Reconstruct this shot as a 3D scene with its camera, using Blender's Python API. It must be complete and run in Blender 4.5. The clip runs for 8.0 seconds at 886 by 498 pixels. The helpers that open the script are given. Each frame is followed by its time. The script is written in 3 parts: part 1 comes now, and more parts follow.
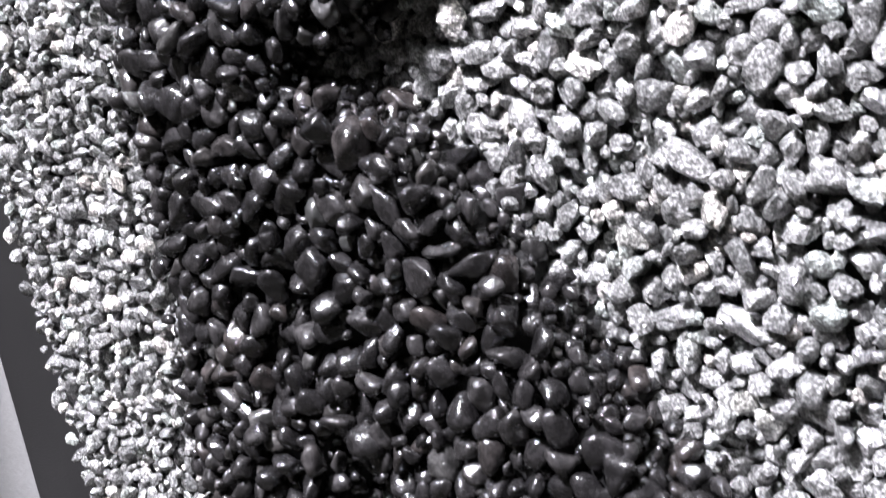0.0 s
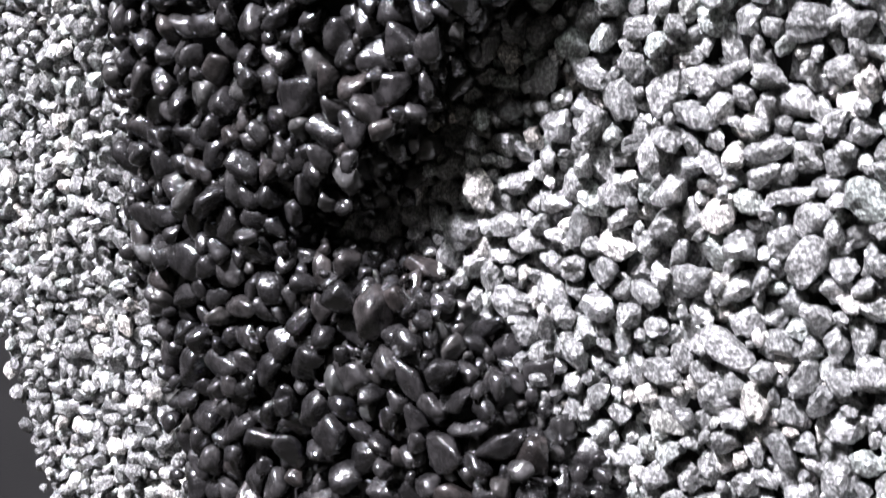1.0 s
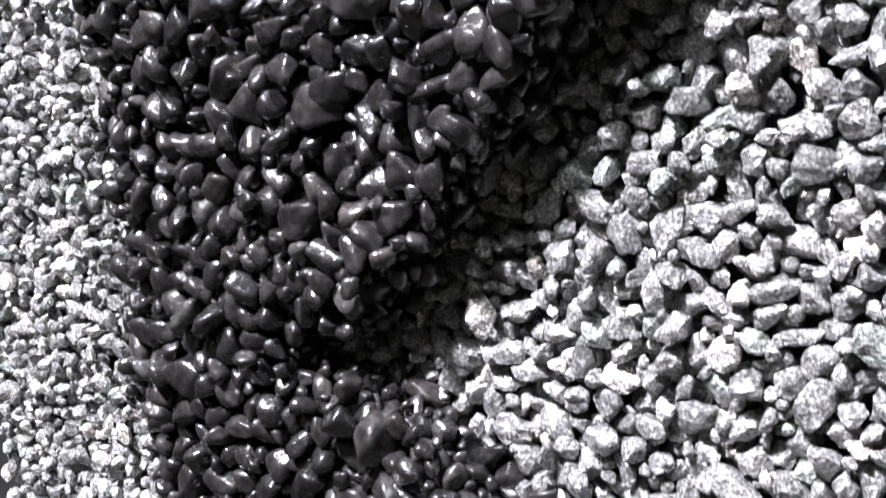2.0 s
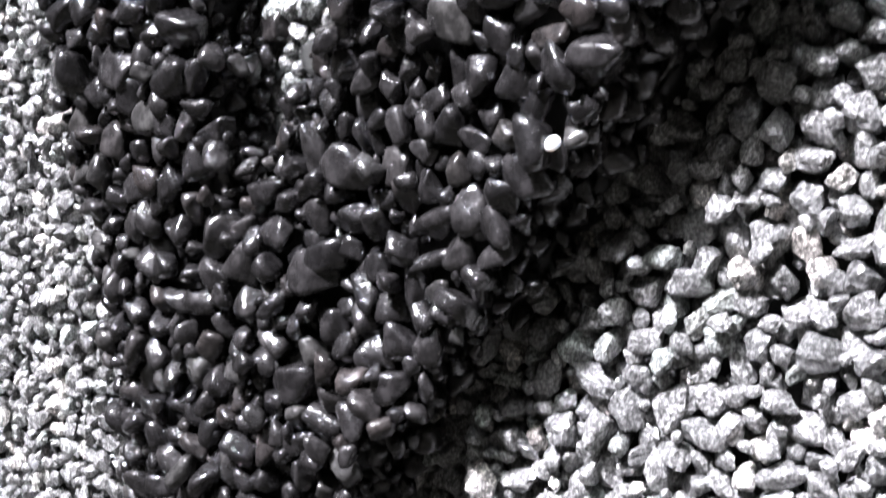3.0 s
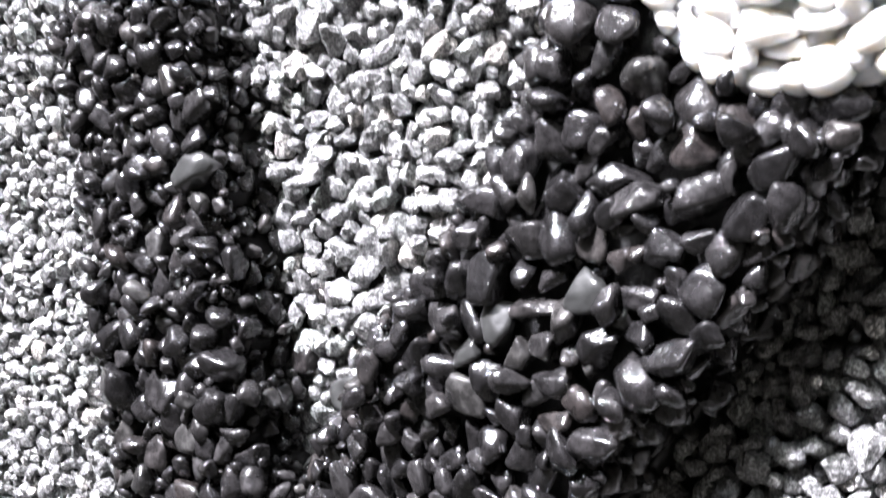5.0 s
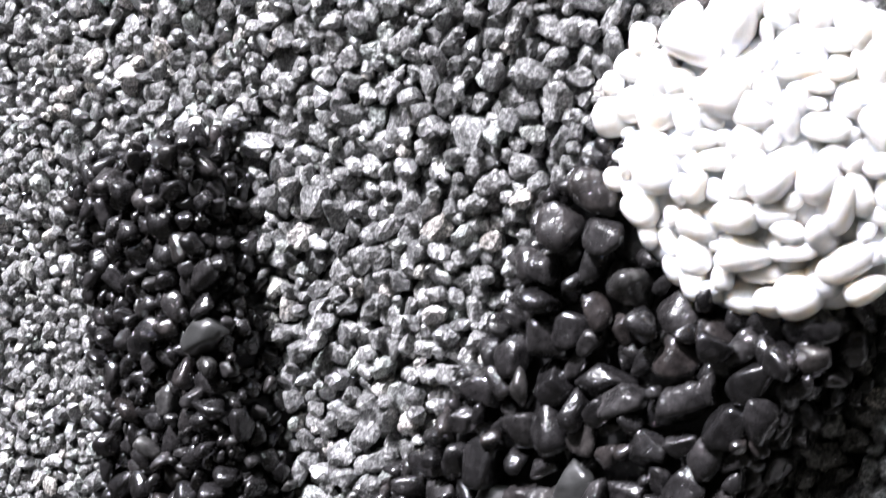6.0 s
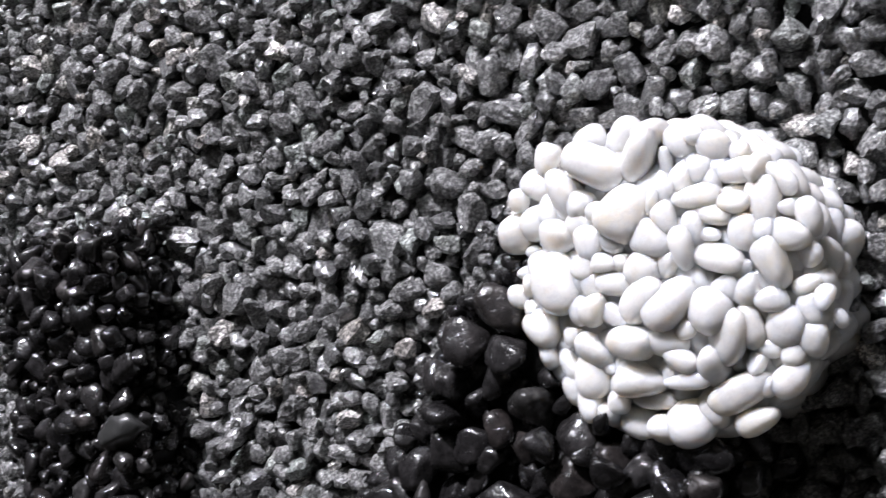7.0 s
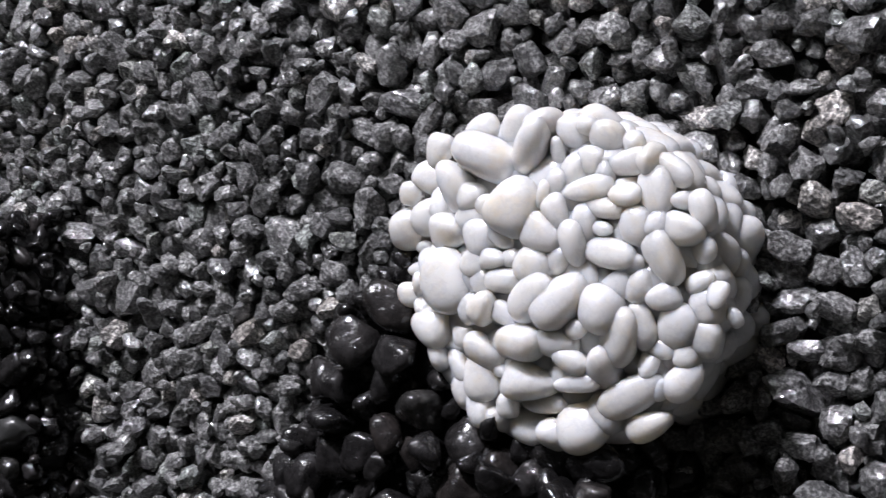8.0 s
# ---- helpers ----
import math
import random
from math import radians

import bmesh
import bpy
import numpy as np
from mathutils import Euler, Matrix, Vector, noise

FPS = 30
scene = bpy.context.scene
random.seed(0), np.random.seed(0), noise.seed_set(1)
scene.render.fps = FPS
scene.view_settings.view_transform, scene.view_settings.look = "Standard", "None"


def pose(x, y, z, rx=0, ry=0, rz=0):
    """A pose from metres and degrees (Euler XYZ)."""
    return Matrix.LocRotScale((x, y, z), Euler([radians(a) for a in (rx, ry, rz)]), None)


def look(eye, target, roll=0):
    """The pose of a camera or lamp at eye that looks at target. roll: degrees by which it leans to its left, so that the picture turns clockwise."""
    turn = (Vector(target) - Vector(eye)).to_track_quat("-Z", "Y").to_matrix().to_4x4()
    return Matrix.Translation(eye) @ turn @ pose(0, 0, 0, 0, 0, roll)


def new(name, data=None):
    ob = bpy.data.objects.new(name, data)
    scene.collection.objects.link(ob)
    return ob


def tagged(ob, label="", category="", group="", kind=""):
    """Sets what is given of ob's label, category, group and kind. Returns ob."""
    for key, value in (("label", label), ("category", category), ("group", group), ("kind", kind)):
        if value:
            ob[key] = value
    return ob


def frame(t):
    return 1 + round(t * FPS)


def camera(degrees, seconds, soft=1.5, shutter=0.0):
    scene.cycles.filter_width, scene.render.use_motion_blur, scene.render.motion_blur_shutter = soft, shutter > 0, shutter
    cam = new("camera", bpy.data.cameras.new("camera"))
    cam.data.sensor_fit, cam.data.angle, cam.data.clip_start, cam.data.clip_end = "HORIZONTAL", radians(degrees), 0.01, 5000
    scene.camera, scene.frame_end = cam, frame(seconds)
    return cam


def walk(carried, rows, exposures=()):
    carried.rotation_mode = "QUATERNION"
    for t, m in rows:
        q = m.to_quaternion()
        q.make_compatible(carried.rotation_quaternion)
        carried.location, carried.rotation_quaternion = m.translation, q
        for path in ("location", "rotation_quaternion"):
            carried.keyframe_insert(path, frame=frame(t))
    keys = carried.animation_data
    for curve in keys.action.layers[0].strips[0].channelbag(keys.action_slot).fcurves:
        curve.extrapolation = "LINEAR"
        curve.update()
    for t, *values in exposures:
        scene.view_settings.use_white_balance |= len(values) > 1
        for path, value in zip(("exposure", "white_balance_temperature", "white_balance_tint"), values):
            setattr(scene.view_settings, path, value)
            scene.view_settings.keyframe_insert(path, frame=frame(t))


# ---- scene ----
cam = camera(36.5, 8.0, soft=1.2, shutter=0.45)
PATH = [
    (0, (0.31, -0.414, 1.398), (-0.983, 1.068, 1.036), -8.3),
    (0.5, (0.297, -0.409, 1.421), (-0.987, 1.087, 1.086), -8.2),
    (1, (0.287, -0.403, 1.445), (-0.984, 1.112, 1.151), -7.9),
    (1.2, (0.285, -0.399, 1.455), (-0.985, 1.117, 1.161), -8.1),
    (2.3, (0.284, -0.388, 1.488), (-0.991, 1.139, 1.275), -8.0),
    (2.5, (0.282, -0.384, 1.5), (-0.989, 1.146, 1.291), -8.3),
    (2.8, (0.28, -0.378, 1.511), (-0.996, 1.15, 1.32), -8.1),
    (3, (0.282, -0.377, 1.521), (-0.991, 1.156, 1.346), -8.4),
    (3.5, (0.284, -0.375, 1.542), (-0.992, 1.159, 1.395), -8.8),
    (4, (0.291, -0.38, 1.568), (-0.984, 1.157, 1.462), -9.0),
    (4.5, (0.305, -0.394, 1.593), (-0.964, 1.151, 1.531), -8.9),
    (4.7, (0.312, -0.402, 1.599), (-0.952, 1.148, 1.561), -8.7),
    (5.8, (0.341, -0.43, 1.66), (-0.911, 1.129, 1.684), -8.6),
    (6, (0.346, -0.429, 1.668), (-0.906, 1.13, 1.709), -8.6),
    (6.5, (0.362, -0.419, 1.68), (-0.887, 1.141, 1.767), -7.7),
    (6.6, (0.364, -0.416, 1.68), (-0.887, 1.141, 1.778), -7.5),
    (7, (0.371, -0.409, 1.683), (-0.858, 1.164, 1.808), -7.1),
    (7.5, (0.376, -0.393, 1.679), (-0.831, 1.195, 1.818), -6.6),
    (8, (0.376, -0.376, 1.673), (-0.808, 1.23, 1.823), -6.3),
]
walk(cam, [(t, look(eye, target, roll)) for t, eye, target, roll in PATH],
     [(0.0, 1.9), (3.0, 2.1), (4.5, 2.65), (5.8, 1.7), (6.5, 0.95), (7.0, 0.32), (8.0, -0.2)])

Z0 = 1.5                                   # height of the panel's middle above the floor

# ---- world, sun and an added strip lamp ----
TO_SUN = Vector((-0.05, -0.525, 0.85)).normalized()
world = bpy.data.worlds.new("sky")
scene.world = world
world.use_nodes = True
wn = world.node_tree.nodes
sky = wn.new("ShaderNodeTexSky")
sky.sky_type, sky.sun_disc = 'NISHITA', False
sky.sun_elevation = math.asin(TO_SUN.z)
sky.sun_rotation = math.atan2(TO_SUN.x, TO_SUN.y)
world.node_tree.links.new(sky.outputs[0], wn["Background"].inputs[0])
wn["Background"].inputs[1].default_value = 0.05
sun = new("sun", bpy.data.lights.new("sun", 'SUN'))
sun.data.energy, sun.data.angle, sun.data.color = 5.0, radians(4.0), (1.0, 0.965, 1.10)
sun.matrix_world = look(TO_SUN * 5, (0, 0, 0))
SUN_GAP = (-0.62, 0.62, -1.55, -0.35)     # gap in the added ceiling for the sun: x from, to, y from, to
ADDED_CEILING = 2.8
# added strip lamp with no known source: long glints on the pebbles, some fill
glow = new("glint_strip", bpy.data.lights.new("glint_strip", 'AREA'))
glow.data.shape, glow.data.size, glow.data.size_y = 'RECTANGLE', 1.10, 0.20
glow.data.energy, glow.data.color = 12.0, (0.95, 0.97, 1.0)
glow.matrix_world = pose(-0.05, -0.90, ADDED_CEILING + 0.14)


# ---- materials ----
class Mat:
    """A node material with a few shortcuts."""

    def __init__(self, name):
        self.m = bpy.data.materials.new(name)
        self.m.use_nodes = True
        self.n, self.l = self.m.node_tree.nodes, self.m.node_tree.links
        self.p = self.n["Principled BSDF"]
        self.co = self.n.new("ShaderNodeNewGeometry").outputs["Position"]

    def put(self, socket, value):
        if hasattr(value, "is_linked"):
            self.l.new(value, socket)
        else:
            socket.default_value = value

    def noise(self, scale, detail=4.0, rough=0.6, co=None):
        k = self.n.new("ShaderNodeTexNoise")
        self.put(k.inputs["Vector"], co or self.co)
        k.inputs["Scale"].default_value, k.inputs["Detail"].default_value, k.inputs["Roughness"].default_value = scale, detail, rough
        return k.outputs["Fac"]

    def voronoi(self, scale, out="Color"):
        k = self.n.new("ShaderNodeTexVoronoi")
        self.put(k.inputs["Vector"], self.co)
        k.inputs["Scale"].default_value = scale
        return k.outputs[out]

    def ramp(self, fac, *stops):
        k = self.n.new("ShaderNodeValToRGB")
        while len(k.color_ramp.elements) < len(stops):
            k.color_ramp.elements.new(0.5)
        for e, (pos, col) in zip(k.color_ramp.elements, stops):
            e.position = pos
            e.color = (*col, 1) if hasattr(col, "__len__") else (col, col, col, 1)
        self.put(k.inputs["Fac"], fac)
        return k.outputs["Color"]

    def mix(self, fac, a, b, mode='MIX'):
        k = self.n.new("ShaderNodeMix")
        k.data_type, k.blend_type = 'RGBA', mode
        self.put(k.inputs[0], fac)
        self.put(k.inputs[6], a)
        self.put(k.inputs[7], b)
        return k.outputs[2]

    def math(self, op, a, b=0.0):
        k = self.n.new("ShaderNodeMath")
        k.operation = op
        self.put(k.inputs[0], a)
        self.put(k.inputs[1], b)
        return k.outputs[0]

    def bump(self, height, strength, distance, chain=None):
        k = self.n.new("ShaderNodeBump")
        k.inputs["Strength"].default_value, k.inputs["Distance"].default_value = strength, distance
        self.put(k.inputs["Height"], height)
        if chain is not None:
            self.put(k.inputs["Normal"], chain)
        return k.outputs["Normal"]

    def each(self, joined):
        """A random number for each stone."""
        if joined:
            return self.n.new("ShaderNodeNewGeometry").outputs["Random Per Island"]
        return self.n.new("ShaderNodeObjectInfo").outputs["Random"]

    def set(self, **values):
        for key, v in values.items():
            self.put(self.p.inputs[key.replace("_", " ")], v)
        return self.m


def granite(joined):
    """Split grey granite: pale feldspar, grey quartz and dark mica grains; a few greenish, tan or white stones."""
    m = Mat("granite_chips")
    r = m.each(joined)
    tone = m.ramp(r, (0.0, (0.10, 0.102, 0.10)), (0.35, (0.165, 0.167, 0.162)), (0.8, (0.24, 0.24, 0.234)),
                  (0.90, (0.24, 0.265, 0.245)), (0.95, (0.34, 0.315, 0.285)), (0.985, (0.55, 0.53, 0.50)))
    grain = m.noise(760, 3.0, 0.7)
    patch = m.noise(150, 4.0, 0.65)
    speck = m.ramp(grain, (0.40, 0.26), (0.475, 0.66), (0.53, 1.03), (0.59, 2.1))
    blotch = m.ramp(patch, (0.36, 0.62), (0.5, 1.0), (0.64, 1.3))
    col = m.mix(1.0, m.mix(1.0, tone, speck, 'MULTIPLY'), blotch, 'MULTIPLY')
    h = m.bump(m.noise(260, 6.0, 0.75), 0.9, 0.0019)
    h = m.bump(grain, 0.7, 0.0008, h)
    g = m.bump(m.noise(300, 4.0, 0.65), 0.55, 0.0011)
    return m.set(Base_Color=col, Roughness=0.36, Specular_IOR_Level=0.75, Coat_Weight=1.0, Coat_Roughness=0.10, Coat_IOR=1.8, Normal=h, Coat_Normal=g)


def basalt(joined):
    """Polished black pebbles under a clear varnish; some charcoal, some rust-brown."""
    m = Mat("black_pebbles")
    r = m.each(joined)
    tone = m.ramp(r, (0.0, (0.0064, 0.0061, 0.0062)), (0.55, (0.0118, 0.0111, 0.0112)), (0.8, (0.0182, 0.0173, 0.0171)),
                  (0.90, (0.0168, 0.0142, 0.0132)), (0.95, (0.031, 0.0305, 0.029)), (1.0, (0.0105, 0.010, 0.0101)))
    cloud = m.ramp(m.noise(170, 6.0, 0.68), (0.34, 0.35), (0.5, 0.85), (0.68, 2.3))
    col = m.mix(1.0, tone, cloud, 'MULTIPLY')
    pits = m.ramp(m.noise(420, 4.0, 0.6), (0.30, 0.0), (0.42, 1.0))
    h = m.bump(m.noise(240, 3.0, 0.5), 0.25, 0.0008)
    h = m.bump(m.noise(700, 3.0, 0.55), 0.25, 0.0003, h)
    g = m.bump(m.noise(210, 3.0, 0.55), 0.6, 0.0013)
    g = m.bump(pits, 0.35, 0.0004, g)
    rough = m.ramp(m.noise(300, 3.0), (0.3, 0.42), (0.7, 0.65))
    gloss = m.ramp(m.noise(160, 4.0, 0.6), (0.35, 0.07), (0.65, 0.19))
    return m.set(Base_Color=col, Roughness=rough, Specular_IOR_Level=0.12, Coat_Weight=1.0, Coat_Roughness=gloss, Coat_IOR=1.6, Normal=h, Coat_Normal=g)


def charcoal():
    """Paler charcoal pebbles under the same varnish."""
    m = Mat("charcoal_pebbles")
    col = m.ramp(m.noise(110, 5.0, 0.6), (0.3, (0.018, 0.0185, 0.0175)), (0.7, (0.045, 0.046, 0.044)))
    h = m.bump(m.noise(150, 3.0, 0.5), 0.4, 0.0010)
    return m.set(Base_Color=col, Roughness=0.35, Coat_Weight=1.0, Coat_Roughness=0.08, Normal=h, Coat_Normal=h)


def marble(joined):
    """Tumbled white marble pebbles with faint cream stains and grey veins."""
    m = Mat("white_pebbles")
    r = m.each(joined)
    tone = m.ramp(r, (0.0, (0.715, 0.71, 0.68)), (0.5, (0.79, 0.785, 0.76)), (0.8, (0.72, 0.72, 0.71)), (1.0, (0.755, 0.73, 0.67)))
    stain = m.ramp(m.noise(75, 5.0, 0.6), (0.52, 0.0), (0.68, 0.65))
    col = m.mix(stain, tone, (0.70, 0.63, 0.50, 1))
    vein = m.ramp(m.noise(110, 6.0, 0.7), (0.46, 0.0), (0.50, 0.30), (0.54, 0.0))
    col = m.mix(vein, col, (0.52, 0.52, 0.53, 1))
    h = m.bump(m.noise(200, 4.0, 0.6), 0.35, 0.0009)
    rough = m.ramp(m.noise(200, 3.0), (0.3, 0.30), (0.7, 0.5))
    return m.set(Base_Color=col, Roughness=rough, Coat_Weight=0.45, Coat_Roughness=0.16, Subsurface_Weight=1.0, Subsurface_Radius=(1.0, 0.92, 0.82),
                 Subsurface_Scale=0.008, Normal=h)


def plain(name, col, rough, grain=60.0, amount=0.35, relief=0.0006, spec=0.5):
    """A painted or cast surface: its colour varied at two scales, with fine relief."""
    m = Mat(name)
    big = m.ramp(m.noise(grain * 0.12, 5.0), (0.3, 1.0 - amount), (0.7, 1.0 + amount * 0.6))
    fine = m.ramp(m.noise(grain * 4, 3.0), (0.3, 1.0 - amount * 0.5), (0.7, 1.0 + amount * 0.3))
    c = m.mix(1.0, m.mix(1.0, (*col, 1), big, 'MULTIPLY'), fine, 'MULTIPLY')
    return m.set(Base_Color=c, Roughness=rough, Specular_IOR_Level=spec, Normal=m.bump(m.noise(grain * 6, 4.0), 0.5, relief))


GRANITE, GRANITE_J = granite(False), granite(True)
BLACK, BLACK_J = basalt(False), basalt(True)
CHAR = charcoal()
WHITE, WHITE_J = marble(False), marble(True)
BED = plain("dark_mortar", (0.012, 0.0115, 0.011), 0.8, 200.0, 0.5, 0.002)
CORE = plain("black_resin", (0.010, 0.010, 0.010), 0.35, 150.0, 0.4, 0.0015)
GROUT = plain("white_resin", (0.46, 0.445, 0.42), 0.5, 150.0, 0.2, 0.001)
SHEET = plain("black_edging", (0.007, 0.007, 0.007), 0.32, 90.0, 0.5, 0.0008)
FRAME = plain("dark_frame", (0.008, 0.0078, 0.0076), 0.55, 120.0, 0.3, 0.0004)
PLASTER = plain("grey_plaster", (0.20, 0.20, 0.195), 0.75, 40.0, 0.10, 0.0008)
# tones of the added room's walls and floor, warm to tint bounced light
BOUNCE = plain("warm_bounce", (0.22, 0.205, 0.185), 0.7, 30.0, 0.15, 0.0008)
PAVING = plain("concrete_floor", (0.22, 0.205, 0.185), 0.8, 8.0, 0.3, 0.002)


# ---- building helpers ----
def part(name, bm, material, parent=None, label=""):
    me = bpy.data.meshes.new(name)
    bm.to_mesh(me)
    bm.free()
    me.materials.append(material)
    ob = new(name, me)
    ob.parent = parent
    return tagged(ob, label)


def box(lo, hi, bevel=0.0):
    bm = bmesh.new()
    size = Vector(hi) - Vector(lo)
    mid = (Vector(hi) + Vector(lo)) / 2
    bmesh.ops.create_cube(bm, size=1.0, matrix=Matrix.Translation(mid) @ Matrix.Diagonal((*size, 1)))
    if bevel:
        bmesh.ops.bevel(bm, geom=bm.edges[:], offset=bevel, segments=2, affect='EDGES')
    return bm


def prism(corners, y0, y1, bevel=0.0):
    """A plate whose outline is given in x and z, from y0 (front) to y1."""
    bm = bmesh.new()
    front = [bm.verts.new((x, y0, z)) for x, z in corners]
    back = [bm.verts.new((x, y1, z)) for x, z in corners]
    k = len(corners)
    bm.faces.new(front)
    bm.faces.new(back[::-1])
    for i in range(k):
        bm.faces.new((front[i - 1], back[i - 1], back[i], front[i])[::-1])
    bmesh.ops.recalc_face_normals(bm, faces=bm.faces[:])
    if bevel:
        bmesh.ops.bevel(bm, geom=bm.edges[:], offset=bevel, segments=2, affect='EDGES')
    return bm


rng = np.random.default_rng(7)


def sphere_points(level):
    bm = bmesh.new()
    bmesh.ops.create_icosphere(bm, subdivisions=level, radius=1.0)
    v = np.array([p.co[:] for p in bm.verts])
    f = np.array([[p.index for p in q.verts] for q in bm.faces])
    bm.free()
    return v / np.linalg.norm(v, axis=1)[:, None], f


BALL = {k: sphere_points(k) for k in (2, 3, 4)}


def stone_shape(kind, seed, level=3):
    """Corners of one stone of mean half size 1: directions cut off by random planes, sharply (split) or softly (tumbled)."""
    g = np.random.default_rng(seed)
    v, _ = BALL[level]
    count, sharp, flat = {"split": (11, 90.0, (1.12, 0.84, 0.94)), "black": (11, 17.0, (1.13, 0.82, 0.96)), "white": (6, 2.7, (1.20, 0.80, 0.94))}[kind]
    n = g.normal(size=(count, 3))
    n /= np.linalg.norm(n, axis=1)[:, None]
    n = np.vstack([n, np.eye(3), -np.eye(3)])
    low = {"split": 0.60, "black": 0.58, "white": 0.78}[kind]
    reach = np.concatenate([g.uniform(low, 1.02, count), g.uniform(0.86, 1.1, 6)])
    cut = np.clip(v @ n.T, 0, None) / reach
    r = 1.0 / (np.sum(cut ** sharp, axis=1) ** (1.0 / sharp))
    most = 1.5 if kind == "split" else 1.42
    r = r / (1 + (r / most) ** 8) ** (1 / 8)
    if kind == "white":
        e = g.uniform(2.1, 2.6)
        r = 1.0 / (np.abs(v) ** e).sum(axis=1) ** (1 / e)
        w = g.normal(size=(3, 3)) * 1.3
        r *= 1 + 0.045 * np.sin(v @ w.T + g.uniform(0, 6, 3)).sum(axis=1)
    p = v * r[:, None]
    if kind == "split":
        w = g.normal(size=(4, 3)) * 3.0
        p *= (1 + 0.03 * np.sin(v @ w.T + g.uniform(0, 6, 4)).sum(axis=1))[:, None]
        w = g.normal(size=(5, 3)) * 7.0
        p *= (1 + 0.022 * np.sin(v @ w.T + g.uniform(0, 6, 5)).sum(axis=1))[:, None]
    elif kind == "black":
        w = g.normal(size=(3, 3)) * 2.0
        p *= (1 + 0.022 * np.sin(v @ w.T + g.uniform(0, 6, 3)).sum(axis=1))[:, None]
        p[:, 2] *= 1 + g.uniform(-0.28, 0.28) * p[:, 0]
    else:
        p[:, 2] *= 1 + g.uniform(-0.34, 0.34) * p[:, 0]
    p *= np.array(flat) * np.array([g.uniform(0.9, 1.18), g.uniform(0.85, 1.15), g.uniform(0.86, 1.1)])
    return p - p.mean(axis=0)


KINDS = 26
SHAPES = {(k, l): [stone_shape(k, 100 + i, l) for i in range(KINDS)] for k in ("split", "black", "white") for l in (2, 3, 4)}


def stone_meshes(kind, material):
    out = []
    level = 4 if kind == "white" else 3
    for p in SHAPES[kind, level]:
        me = bpy.data.meshes.new("stone")
        me.from_pydata(p.tolist(), [], BALL[level][1].tolist())
        me.polygons.foreach_set("use_smooth", [kind != "split"] * len(me.polygons))
        me.materials.append(material)
        out.append(me)
    return out


def joined(name, kind, material, stones, parent, label, level=3):
    """Many stones as one mesh."""
    v0, f0 = BALL[level]
    vs, fs = [], []
    for i, (m, shape) in enumerate(stones):
        a = np.array(m)
        vs.append(SHAPES[kind, level][shape] @ a[:3, :3].T + a[:3, 3])
        fs.append(f0 + i * len(v0))
    v, f = np.concatenate(vs), np.concatenate(fs)
    me = bpy.data.meshes.new(name)
    me.vertices.add(len(v))
    me.vertices.foreach_set("co", v.ravel())
    me.loops.add(f.size)
    me.loops.foreach_set("vertex_index", f.ravel().astype(np.int32))
    me.polygons.add(len(f))
    me.polygons.foreach_set("loop_start", np.arange(0, f.size, 3, dtype=np.int32))
    me.polygons.foreach_set("use_smooth", [kind != "split"] * len(f))
    me.update(calc_edges=True)
    me.materials.append(material)
    ob = new(name, me)
    ob.parent = parent
    return tagged(ob, label, kind="stuff")


def scatter(sample, sizes, close, tries, taken=()):
    """Packs stones: first the large ones, then smaller ones into the gaps. sample(count) gives places, their normals and size factors."""
    cell, grid, out = 0.016, {}, []
    around = [(i, j, k) for i in (-1, 0, 1) for j in (-1, 0, 1) for k in (-1, 0, 1)]

    def cell_of(p):
        return int(p[0] // cell), int(p[1] // cell), int(p[2] // cell)

    def free(p, r, a, b, c):
        for i, j, k in around:
            for x, y, z, q in grid.get((a + i, b + j, c + k), ()):
                if (x - p[0]) ** 2 + (y - p[1]) ** 2 + (z - p[2]) ** 2 < (close * (r + q)) ** 2:
                    return False
        return True

    for p, r in taken:
        grid.setdefault(cell_of(p), []).append((*p, r))
    for (lo, hi), count in zip(sizes, tries):
        places, normals, factors = sample(count)
        sized = rng.uniform(lo, hi, len(places)) * factors
        for p, n, r in zip(places.tolist(), normals.tolist(), sized.tolist()):
            key = cell_of(p)
            if free(p, r, *key):
                grid.setdefault(key, []).append((*p, r))
                out.append((p, n, r))
    return out


def turned(p, n, r, tilt, spin=None):
    """The pose of a stone lying on the surface with normal n, tilted by chance; its flat side is its own y."""
    q = Vector((0, -1, 0)).rotation_difference(Vector(n)).to_matrix().to_4x4()
    spin = rng.uniform(0, 360) if spin is None else spin
    wob = pose(0, 0, 0, rng.normal(0, tilt), 0, rng.normal(0, tilt))
    return Matrix.Translation(p) @ q @ wob @ pose(0, 0, 0, 0, spin, 0) @ Matrix.Diagonal((r, r, r, 1))


